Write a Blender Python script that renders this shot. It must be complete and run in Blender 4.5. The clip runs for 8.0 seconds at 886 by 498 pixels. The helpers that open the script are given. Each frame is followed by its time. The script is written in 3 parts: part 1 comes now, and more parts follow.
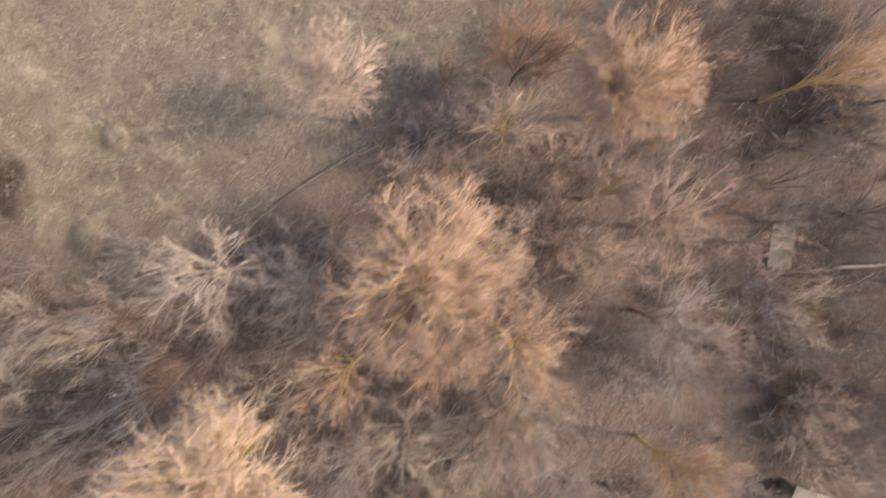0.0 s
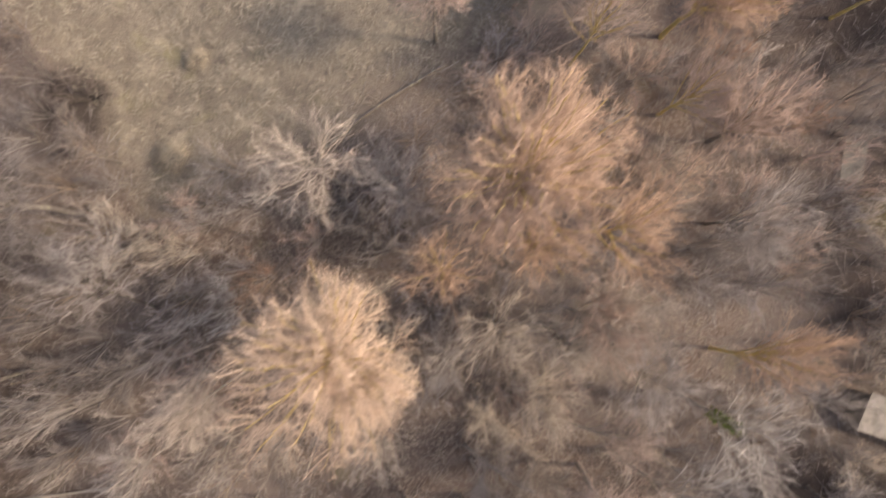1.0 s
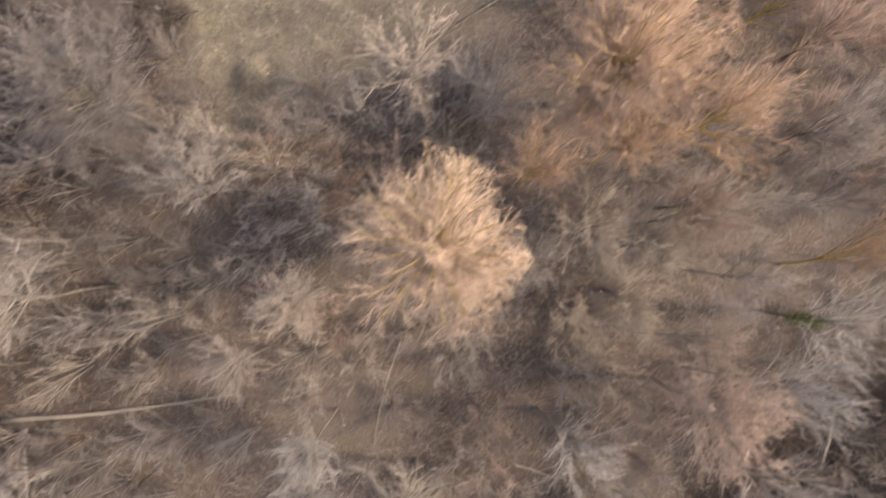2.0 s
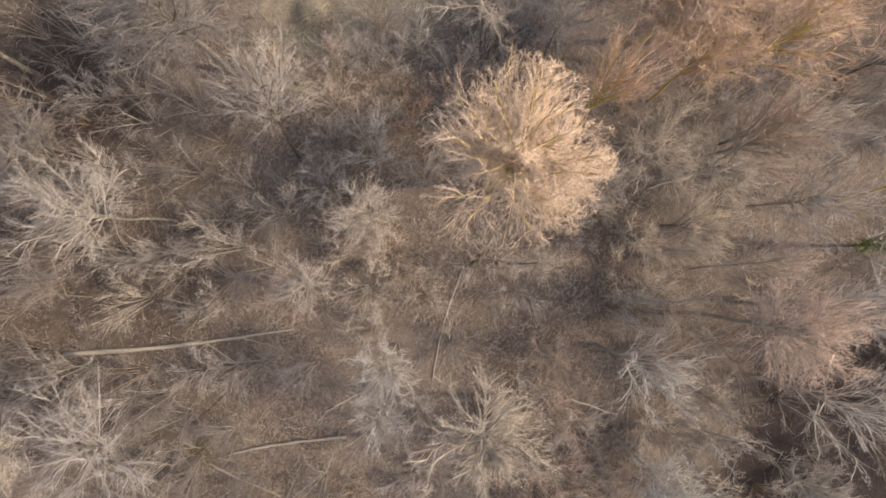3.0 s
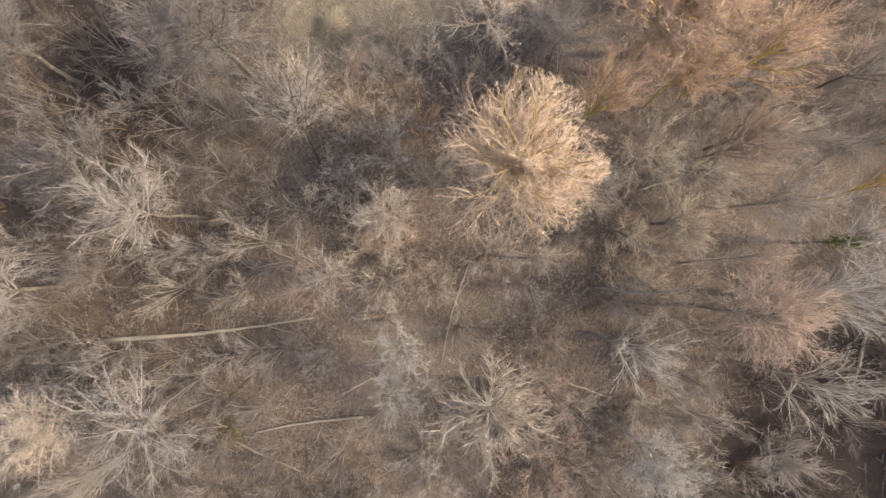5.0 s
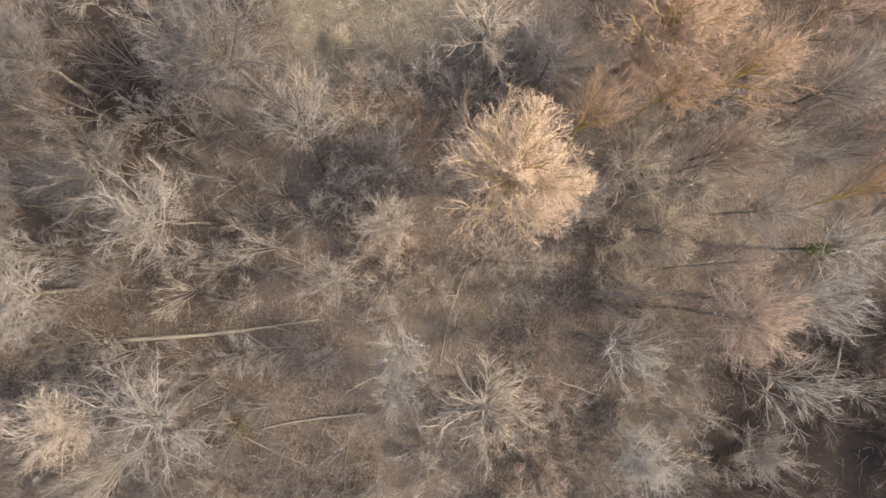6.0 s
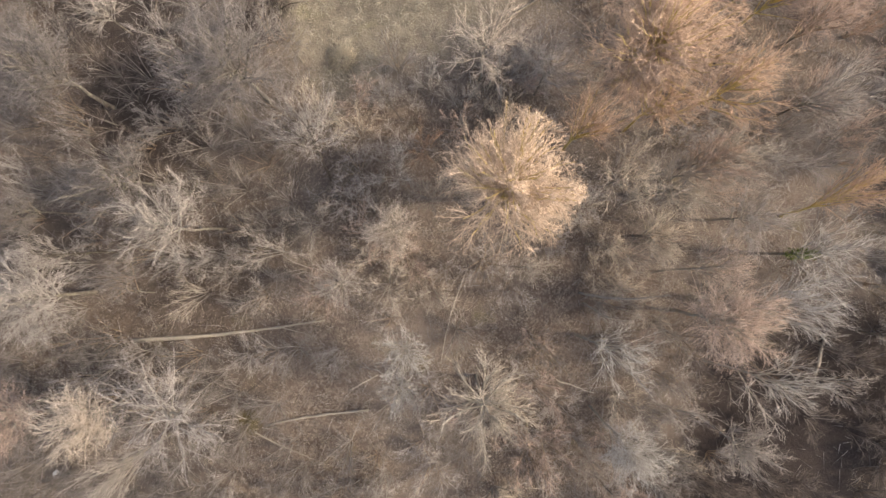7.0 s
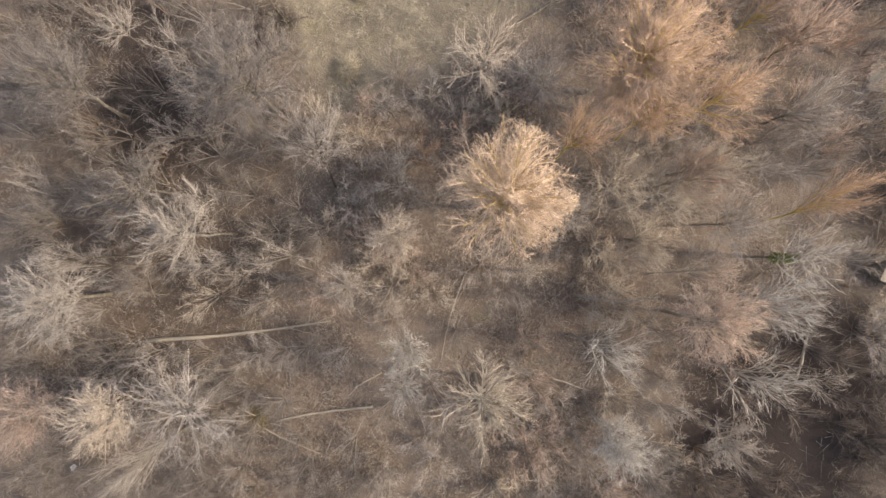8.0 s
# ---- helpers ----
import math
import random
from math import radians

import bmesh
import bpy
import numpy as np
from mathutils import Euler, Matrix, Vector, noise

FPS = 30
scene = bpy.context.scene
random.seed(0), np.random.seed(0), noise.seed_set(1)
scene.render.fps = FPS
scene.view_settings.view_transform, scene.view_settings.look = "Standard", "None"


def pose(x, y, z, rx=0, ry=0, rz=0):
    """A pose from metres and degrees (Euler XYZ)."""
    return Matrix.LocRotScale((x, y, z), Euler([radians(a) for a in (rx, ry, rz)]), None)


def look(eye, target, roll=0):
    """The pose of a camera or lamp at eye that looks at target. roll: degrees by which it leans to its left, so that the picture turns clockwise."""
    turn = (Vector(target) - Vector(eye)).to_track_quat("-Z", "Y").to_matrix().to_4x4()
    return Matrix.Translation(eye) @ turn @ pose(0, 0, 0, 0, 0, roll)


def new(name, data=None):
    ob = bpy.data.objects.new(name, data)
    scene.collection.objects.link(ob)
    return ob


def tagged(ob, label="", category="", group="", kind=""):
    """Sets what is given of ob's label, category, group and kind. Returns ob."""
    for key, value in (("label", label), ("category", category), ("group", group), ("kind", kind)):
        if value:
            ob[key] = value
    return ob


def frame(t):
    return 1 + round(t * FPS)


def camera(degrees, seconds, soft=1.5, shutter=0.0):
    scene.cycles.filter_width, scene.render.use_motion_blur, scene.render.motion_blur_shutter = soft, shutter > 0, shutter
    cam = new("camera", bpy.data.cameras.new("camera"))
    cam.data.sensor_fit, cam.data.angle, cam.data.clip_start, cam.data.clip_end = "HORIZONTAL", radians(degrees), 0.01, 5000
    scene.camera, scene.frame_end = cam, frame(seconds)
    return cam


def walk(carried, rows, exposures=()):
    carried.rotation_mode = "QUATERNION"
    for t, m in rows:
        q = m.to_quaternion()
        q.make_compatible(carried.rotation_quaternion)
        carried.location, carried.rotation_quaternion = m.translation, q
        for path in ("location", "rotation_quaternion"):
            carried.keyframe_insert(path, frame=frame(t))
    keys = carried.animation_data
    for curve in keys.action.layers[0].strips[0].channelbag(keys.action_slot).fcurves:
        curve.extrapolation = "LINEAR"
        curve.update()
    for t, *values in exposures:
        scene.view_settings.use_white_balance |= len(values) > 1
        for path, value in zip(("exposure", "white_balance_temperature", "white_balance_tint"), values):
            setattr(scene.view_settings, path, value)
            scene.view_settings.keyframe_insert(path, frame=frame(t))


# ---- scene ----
# ------------------------------------------------------------- camera and path
# A drone over a bare wood: it looks straight down, slides to the south-west, brakes, then climbs.
cam = camera(72.0, 8.0, soft=1.5, shutter=0.85)
ROWS = [  # seconds, x, y, z, and the small turns about x, y and z in degrees
    (0.0, 0.000, 0.000, 31.36, 0.00, 0.00, 0.00),
    (0.5, -2.073, -2.162, 31.61, -0.04, -0.08, -0.14),
    (1.0, -4.109, -4.321, 31.87, -0.07, -0.10, -0.24),
    (1.5, -6.141, -6.493, 32.20, -0.05, -0.14, -0.28),
    (2.0, -8.215, -8.730, 32.46, 0.01, -0.16, -0.23),
    (2.2, -9.065, -9.639, 32.54, 0.04, -0.15, -0.20),
    (2.7, -10.700, -11.560, 32.56, 0.13, 0.02, -0.10),
    (3.3, -11.510, -12.627, 32.65, 0.22, 0.20, -0.01),
    (3.5, -11.670, -12.750, 32.79, 0.20, 0.22, 0.01),
    (4.0, -11.745, -12.754, 33.54, 0.20, 0.18, 0.01),
    (4.5, -11.735, -12.645, 34.46, 0.17, 0.12, 0.07),
    (6.0, -11.623, -12.105, 37.21, 0.05, 0.09, 0.21),
    (6.5, -11.643, -11.943, 38.13, 0.01, 0.07, 0.23),
    (7.0, -11.694, -11.766, 39.05, -0.05, 0.03, 0.22),
    (7.5, -11.741, -11.584, 39.95, -0.14, -0.03, 0.20),
    (8.0, -11.781, -11.386, 40.87, -0.23, -0.08, 0.16),
]
walk(cam, [(t, pose(x, y, z, rx, ry, rz)) for t, x, y, z, rx, ry, rz in ROWS], [(0.0, 0.98, 6950, 14), (2.2, 0.97, 7000, 13), (3.4, 1.07, 6950, 8), (6.0, 1.10, 6900, 7), (8.0, 1.10, 6900, 7)])

# ------------------------------------------------------------- daylight
SUN_UP, SUN_FROM = 44.0, (1.0, -0.04)  # elevation in degrees, and the side that the sun stands on
world = bpy.data.worlds.new("sky")
scene.world = world
world.use_nodes = True
sky = world.node_tree.nodes.new("ShaderNodeTexSky")
sky.sky_type, sky.sun_disc = "NISHITA", False
sky.sun_elevation = radians(SUN_UP)
sky.sun_rotation = math.atan2(SUN_FROM[0], SUN_FROM[1])
sky.dust_density = 4.0
backdrop = world.node_tree.nodes["Background"]
backdrop.inputs["Strength"].default_value = 0.126
world.node_tree.links.new(sky.outputs["Color"], backdrop.inputs["Color"])
sun = new("sun", bpy.data.lights.new("sun", "SUN"))
sun.data.energy, sun.data.angle, sun.data.color = 1.95, radians(5.0), (1.0, 0.82, 0.62)
flat = math.cos(radians(SUN_UP))
sun.matrix_world = look((SUN_FROM[0] * flat * 60, SUN_FROM[1] * flat * 60, math.sin(radians(SUN_UP)) * 60), (0, 0, 0))


# ------------------------------------------------------------- materials
def rgb(c):
    return (c[0], c[1], c[2], 1.0)


class Nodes:
    """A short hand for node materials."""

    def __init__(self, name):
        self.material = bpy.data.materials.new(name)
        self.material.use_nodes = True
        self.tree = self.material.node_tree
        self.bsdf = self.tree.nodes["Principled BSDF"]
        self.where = self.tree.nodes.new("ShaderNodeTexCoord").outputs["Object"]

    def node(self, kind, **inputs):
        n = self.tree.nodes.new(kind)
        for key, value in inputs.items():
            self.set(n.inputs[key.replace("_", " ")], value)
        return n

    def set(self, socket, value):
        if isinstance(value, bpy.types.NodeSocket):
            self.tree.links.new(value, socket)
        else:
            socket.default_value = value

    def noise(self, scale, detail=4.0, rough=0.55, vector=None):
        n = self.node("ShaderNodeTexNoise", Scale=scale, Detail=detail, Roughness=rough, Vector=vector or self.where)
        return n.outputs["Fac"]

    def cells(self, scale, feature="F1"):
        n = self.node("ShaderNodeTexVoronoi", Scale=scale, Vector=self.where)
        n.feature = feature
        return n

    def ramp(self, value, low, high, a=0.0, b=1.0):
        n = self.node("ShaderNodeMapRange", Value=value, From_Min=low, From_Max=high, To_Min=a, To_Max=b)
        return n.outputs["Result"]

    def math(self, op, a, b=0.0):
        n = self.tree.nodes.new("ShaderNodeMath")
        n.operation = op
        self.set(n.inputs[0], a), self.set(n.inputs[1], b)
        return n.outputs[0]

    def mix(self, factor, a, b, blend="MIX"):
        n = self.tree.nodes.new("ShaderNodeMix")
        n.data_type, n.blend_type = "RGBA", blend
        self.set(n.inputs[0], factor)
        self.set(n.inputs[6], rgb(a) if isinstance(a, tuple) else a)
        self.set(n.inputs[7], rgb(b) if isinstance(b, tuple) else b)
        return n.outputs[2]

    def bump(self, height, strength, distance=0.02):
        b = self.node("ShaderNodeBump", Strength=strength, Distance=distance, Height=height)
        self.set(self.bsdf.inputs["Normal"], b.outputs["Normal"])

    def done(self, colour, rough=0.85):
        self.set(self.bsdf.inputs["Base Color"], rgb(colour) if isinstance(colour, tuple) else colour)
        self.set(self.bsdf.inputs["Roughness"], rough)
        self.bsdf.inputs["Specular IOR Level"].default_value = 0.25
        return self.material


def twig_material(name, one, two):
    """Bark of fine wood: the hue drifts from shoot to shoot and along the crown."""
    m = Nodes(name)
    island = m.node("ShaderNodeNewGeometry").outputs["Random Per Island"]
    drift = m.noise(0.9, 3.0)
    factor = m.math("ADD", m.math("MULTIPLY", island, 0.75), m.ramp(drift, 0.3, 0.7, 0.0, 0.25))
    colour = m.mix(factor, tuple(v * 0.62 for v in one), tuple(min(0.8, v * 1.22) for v in two))
    each = m.node("ShaderNodeObjectInfo").outputs["Random"]
    colour = m.mix(1.0, colour, m.mix(each, (0.86, 0.86, 0.88), (1.1, 1.06, 1.0)), "MULTIPLY")
    return m.done(colour, 0.8)


def bark_material(name, base, patch, amount):
    """Bark of trunks and limbs: furrows, and patches of lichen or moss."""
    m = Nodes(name)
    stretched = m.node("ShaderNodeMapping", Vector=m.where, Scale=(14.0, 14.0, 2.5)).outputs["Vector"]
    furrow = m.noise(1.0, 5.0, 0.6, stretched)
    dark = tuple(v * 0.62 for v in base)
    colour = m.mix(m.ramp(furrow, 0.35, 0.65), dark, base)
    spot = m.ramp(m.noise(3.0, 4.0), 0.62 - amount * 0.4, 0.72 - amount * 0.3)
    colour = m.mix(spot, colour, patch)
    m.bump(furrow, 0.6, 0.02)
    return m.done(colour, 0.9)


TWIGS = {
    "tan": twig_material("twigs_tan", (0.51, 0.382, 0.295), (0.69, 0.53, 0.43)),
    "rose": twig_material("twigs_rose", (0.37, 0.28, 0.237), (0.51, 0.40, 0.345)),
    "rust": twig_material("twigs_rust", (0.25, 0.16, 0.115), (0.40, 0.27, 0.20)),
    "grey": twig_material("twigs_grey", (0.28, 0.255, 0.245), (0.43, 0.40, 0.385)),
    "pale": twig_material("twigs_pale", (0.50, 0.455, 0.425), (0.68, 0.63, 0.59)),
    "ash": twig_material("twigs_ash", (0.41, 0.36, 0.325), (0.57, 0.51, 0.465)),
    "straw": twig_material("twigs_straw", (0.40, 0.35, 0.29), (0.55, 0.485, 0.41)),
    "amber": twig_material("twigs_amber", (0.515, 0.345, 0.245), (0.70, 0.485, 0.36)),
    # a darkened grey; on western trees it also stands in for dim light
    "umber": twig_material("twigs_umber", (0.155, 0.14, 0.135), (0.26, 0.238, 0.229)),
    "blush": twig_material("twigs_blush", (0.48, 0.365, 0.30), (0.66, 0.525, 0.45)),
    "dark": twig_material("twigs_dark", (0.10, 0.085, 0.08), (0.18, 0.155, 0.145)),
}
BARK = {
    "lichen": bark_material("bark_yellow_lichen", (0.47, 0.365, 0.21), (0.54, 0.42, 0.15), 0.65),
    "grey": bark_material("bark_grey", (0.40, 0.365, 0.335), (0.38, 0.35, 0.28), 0.2),
    "brown": bark_material("bark_brown", (0.36, 0.27, 0.20), (0.36, 0.32, 0.19), 0.2),
    "pale": bark_material("bark_pale", (0.48, 0.43, 0.37), (0.40, 0.37, 0.28), 0.15),
    "weathered": bark_material("bare_weathered_wood", (0.35, 0.315, 0.275), (0.27, 0.245, 0.20), 0.3),
    "dim": bark_material("bark_dim", (0.19, 0.168, 0.148), (0.26, 0.245, 0.19), 0.3),
    "dark": bark_material("bark_dark", (0.10, 0.082, 0.07), (0.14, 0.135, 0.09), 0.2),
}
WORDS = {"tan": "sunlit tan", "rose": "pinkish brown", "rust": "rust brown", "grey": "dull grey",
         "pale": "pale whitish grey", "umber": "dim grey brown", "ash": "ash grey", "amber": "warm amber", "blush": "pale pinkish", "straw": "straw yellow", "dark": "dark brown"}


# First entry paints a tree's shadow; (-29.5, -20) and (-27.5, -11) paint dimmer light.
MUD_AND_SHADE = ((-31.0, -2.8, 6.0, 0.8), (11.5, -24.5, 8.5, 0.9), (6.5, -26.0, 5.0, 0.85), (21.0, -5.0, 9.0, 0.7), (17.0, 9.0, 6.0, 0.75), (-23.5, 3.2, 2.6, 0.8), (-37.0, -12.0, 4.0, 0.6), (8.0, -22.3, 5.0, 0.85), (14.5, -19.0, 6.0, 0.8), (-29.5, -20.0, 9.0, 0.4), (-27.5, -11.0, 8.0, 0.35), (-33.0, 5.0, 6.0, 0.7))  # x, y, reach, strength of darkening


def ground_material():
    m = Nodes("leaf_litter_and_dead_grass")
    big, mid, fine = m.noise(0.09, 4.0), m.noise(0.8, 5.0), m.noise(7.0, 6.0, 0.7)
    leaf = m.cells(9.0)
    litter = m.mix(m.ramp(mid, 0.35, 0.65), (0.088, 0.067, 0.055), (0.142, 0.110, 0.091))
    litter = m.mix(m.ramp(leaf.outputs["Color"], 0.45, 0.9), litter, (0.22, 0.185, 0.157))
    litter = m.mix(m.ramp(big, 0.45, 0.62), litter, (0.155, 0.130, 0.115))
    moss = m.math("MULTIPLY", m.ramp(m.noise(0.35, 4.0), 0.60, 0.70), m.ramp(fine, 0.4, 0.6))
    litter = m.mix(m.math("MULTIPLY", moss, 0.5), litter, (0.13, 0.12, 0.045))
    straw = m.mix(m.ramp(fine, 0.3, 0.7), (0.13, 0.11, 0.086), (0.26, 0.228, 0.18))
    straw = m.mix(m.ramp(m.noise(0.5, 4.0), 0.58, 0.72, 0.0, 0.6), straw, (0.19, 0.175, 0.10))
    straw = m.mix(m.ramp(m.noise(1.9, 5.0, 0.65), 0.50, 0.70, 0.0, 0.75), straw, (0.085, 0.072, 0.06))
    straw = m.mix(m.ramp(m.noise(0.7, 3.0), 0.55, 0.70, 0.0, 0.6), straw, (0.36, 0.32, 0.245))
    straw = m.mix(m.ramp(m.noise(0.42, 4.0), 0.48, 0.64, 0.0, 0.55), straw, (0.11, 0.094, 0.076))
    # dead meadow in the north-west, ragged where the wood begins
    place = m.node("ShaderNodeSeparateXYZ", Vector=m.where)
    line = m.math("MAXIMUM", m.math("ADD", m.math("MULTIPLY", place.outputs["X"], 0.55), 6.8),
                  m.math("ADD", m.math("MULTIPLY", place.outputs["X"], -1.4), -29.9))
    edge = m.math("SUBTRACT", place.outputs["Y"], line)
    edge = m.math("ADD", edge, m.math("MULTIPLY", m.math("SUBTRACT", m.noise(0.22, 5.0), 0.5), 8.0))
    colour = m.mix(m.ramp(edge, -1.0, 3.0), litter, straw)
    # wet black mud in the south-east; elsewhere darker ground, in the west partly painted shade
    for x, y, r, darkened in MUD_AND_SHADE:
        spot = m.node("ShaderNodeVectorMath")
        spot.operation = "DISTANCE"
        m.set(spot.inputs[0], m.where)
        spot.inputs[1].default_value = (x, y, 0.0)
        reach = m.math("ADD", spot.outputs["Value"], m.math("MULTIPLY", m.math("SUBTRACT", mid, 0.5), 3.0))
        colour = m.mix(m.ramp(reach, r * 0.55, r, darkened, 0.0), colour, (0.028, 0.022, 0.022))
    # olive moss cushions
    for x, y, r in ((-24.1, -23.0, 1.1), (18.8, -2.6, 1.4)):
        spot = m.node("ShaderNodeVectorMath")
        spot.operation = "DISTANCE"
        m.set(spot.inputs[0], m.where)
        spot.inputs[1].default_value = (x, y, 0.0)
        reach = m.math("ADD", spot.outputs["Value"], m.math("MULTIPLY", m.math("SUBTRACT", mid, 0.5), 2.0))
        colour = m.mix(m.ramp(reach, r * 0.4, r, 0.6, 0.0), colour, (0.105, 0.088, 0.03))
    m.bump(m.math("ADD", fine, m.math("MULTIPLY", leaf.outputs["Distance"], -0.8)), 0.9, 0.06)
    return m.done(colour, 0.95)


def leaf_material(name, one, two):
    m = Nodes(name)
    island = m.node("ShaderNodeNewGeometry").outputs["Random Per Island"]
    return m.done(m.mix(island, one, two), 0.85)


# ------------------------------------------------------------- mesh helpers
def mesh_of(name, chunks, material):
    """One mesh from (verts, faces) chunks of numpy arrays."""
    verts, faces, base = [], [], 0
    for v, f in chunks:
        verts.append(v)
        faces.extend((f + base).tolist())
        base += len(v)
    me = bpy.data.meshes.new(name)
    me.from_pydata(np.concatenate(verts).tolist(), [], faces)
    me.polygons.foreach_set("use_smooth", [True] * len(me.polygons))
    me.materials.append(material)
    return me


def unit(v):
    return v / np.maximum(np.linalg.norm(v, axis=-1, keepdims=True), 1e-9)


def tubes(P, R, sides):
    """Round tubes along many polylines at once: P (count, n, 3), R (count, n)."""
    count, n, _ = P.shape
    T = unit(np.gradient(P, axis=1))
    ref = np.where(np.abs(T[..., 2:3]) < 0.9, [0.0, 0.0, 1.0], [1.0, 0.0, 0.0])
    U = unit(np.cross(T, ref))
    V = np.cross(T, U)
    a = np.arange(sides) * 2 * np.pi / sides
    ring = P[:, :, None] + R[:, :, None, None] * (np.cos(a)[:, None] * U[:, :, None] + np.sin(a)[:, None] * V[:, :, None])
    i, j, k = np.meshgrid(np.arange(count), np.arange(n - 1), np.arange(sides), indexing="ij")
    k2 = (k + 1) % sides
    row = (i * n + j) * sides
    quad = np.stack([row + k, row + k2, row + sides + k2, row + sides + k], -1).reshape(-1, 4)
    return ring.reshape(-1, 3), quad


def spikes(A, B, r):
    """Thin three-sided shoots from A to B, each ending in a point."""
    count = len(A)
    T = unit(B - A)
    ref = np.where(np.abs(T[..., 2:3]) < 0.9, [0.0, 0.0, 1.0], [1.0, 0.0, 0.0])
    U = unit(np.cross(T, ref))
    V = np.cross(T, U)
    a = np.arange(3) * 2 * np.pi / 3
    ring = A[:, None] + r[:, None, None] * (np.cos(a)[:, None] * U[:, None] + np.sin(a)[:, None] * V[:, None])
    v = np.concatenate([ring, B[:, None]], 1).reshape(-1, 3)
    b = np.arange(count)[:, None] * 4
    f = np.stack([b + [0, 1, 3], b + [1, 2, 3], b + [2, 0, 3]], 1).reshape(-1, 3)
    return v, f


def along(P, s):
    """Points and directions on polylines P at the shares s (count, k)."""
    n = P.shape[1]
    x = np.clip(s, 0, 0.9999) * (n - 1)
    i = x.astype(int)
    w = (x - i)[..., None]
    rows = np.arange(len(P))[:, None]
    a, b = P[rows, i], P[rows, i + 1]
    return a + (b - a) * w, unit(b - a)


def sprout(rng, P, k, low, reach, spread, lift, n, wild=0.1, least=0.0, flare=0.4, ease=0.65):
    """k side shoots on each polyline of P, leaving it at a narrow angle and turning outwards from the trunk."""
    s = low + (1 - low) * (np.arange(k) + rng.random((len(P), k))) / k
    start, tangent = along(P, s)
    size = np.maximum(np.linalg.norm(P[:, -1] - P[:, 0], axis=-1), least)[:, None]
    away = unit(start * [1.0, 1.0, 0.0])
    side = unit(unit(np.cross(tangent, unit(rng.normal(size=start.shape)))) + flare * away)
    angle = spread * rng.uniform(0.55, 1.35, s.shape)[..., None]
    way = unit(tangent * np.cos(angle) + side * np.sin(angle) + np.array([0, 0, lift]))
    length = (reach * size * (1.15 - ease * s) * rng.uniform(0.65, 1.35, s.shape))[..., None, None]
    u = np.linspace(0, 1, n)[:, None]
    bend = (rng.normal(size=start.shape) * wild + np.array([0, 0, lift * 0.7]))[..., None, :]
    out = start[..., None, :] + length * (way[..., None, :] * u + bend * u * u)
    return out.reshape(-1, n, 3)


def taper(count, n, a, b, rng):
    return np.linspace(a, b, n)[None] * rng.uniform(0.8, 1.25, (count, 1))


def part(name, data, parent, label=""):
    ob = new(name, data)
    ob.parent = parent
    return tagged(ob, label)


def rounded(v, habit):
    """Draws in the shoots that stand out past the crown's round outline."""
    middle = np.array([0.0, 0.0, habit["skirt"] * 10])
    reach = (v - middle) / [2.5, 2.5, 10 - middle[2]]
    far = np.maximum(np.linalg.norm(reach * [1.0, 1.0, np.sqrt(0.5)], axis=1), 1e-6)
    edge, give = habit["edge"], 0.40
    drawn = np.where(far > edge, edge + give * np.tanh((far - edge) / give), far)
    low = v[:, 2:3] < middle[2] - 1.5
    return np.where(low, v, middle + (v - middle) * (drawn / far)[:, None])


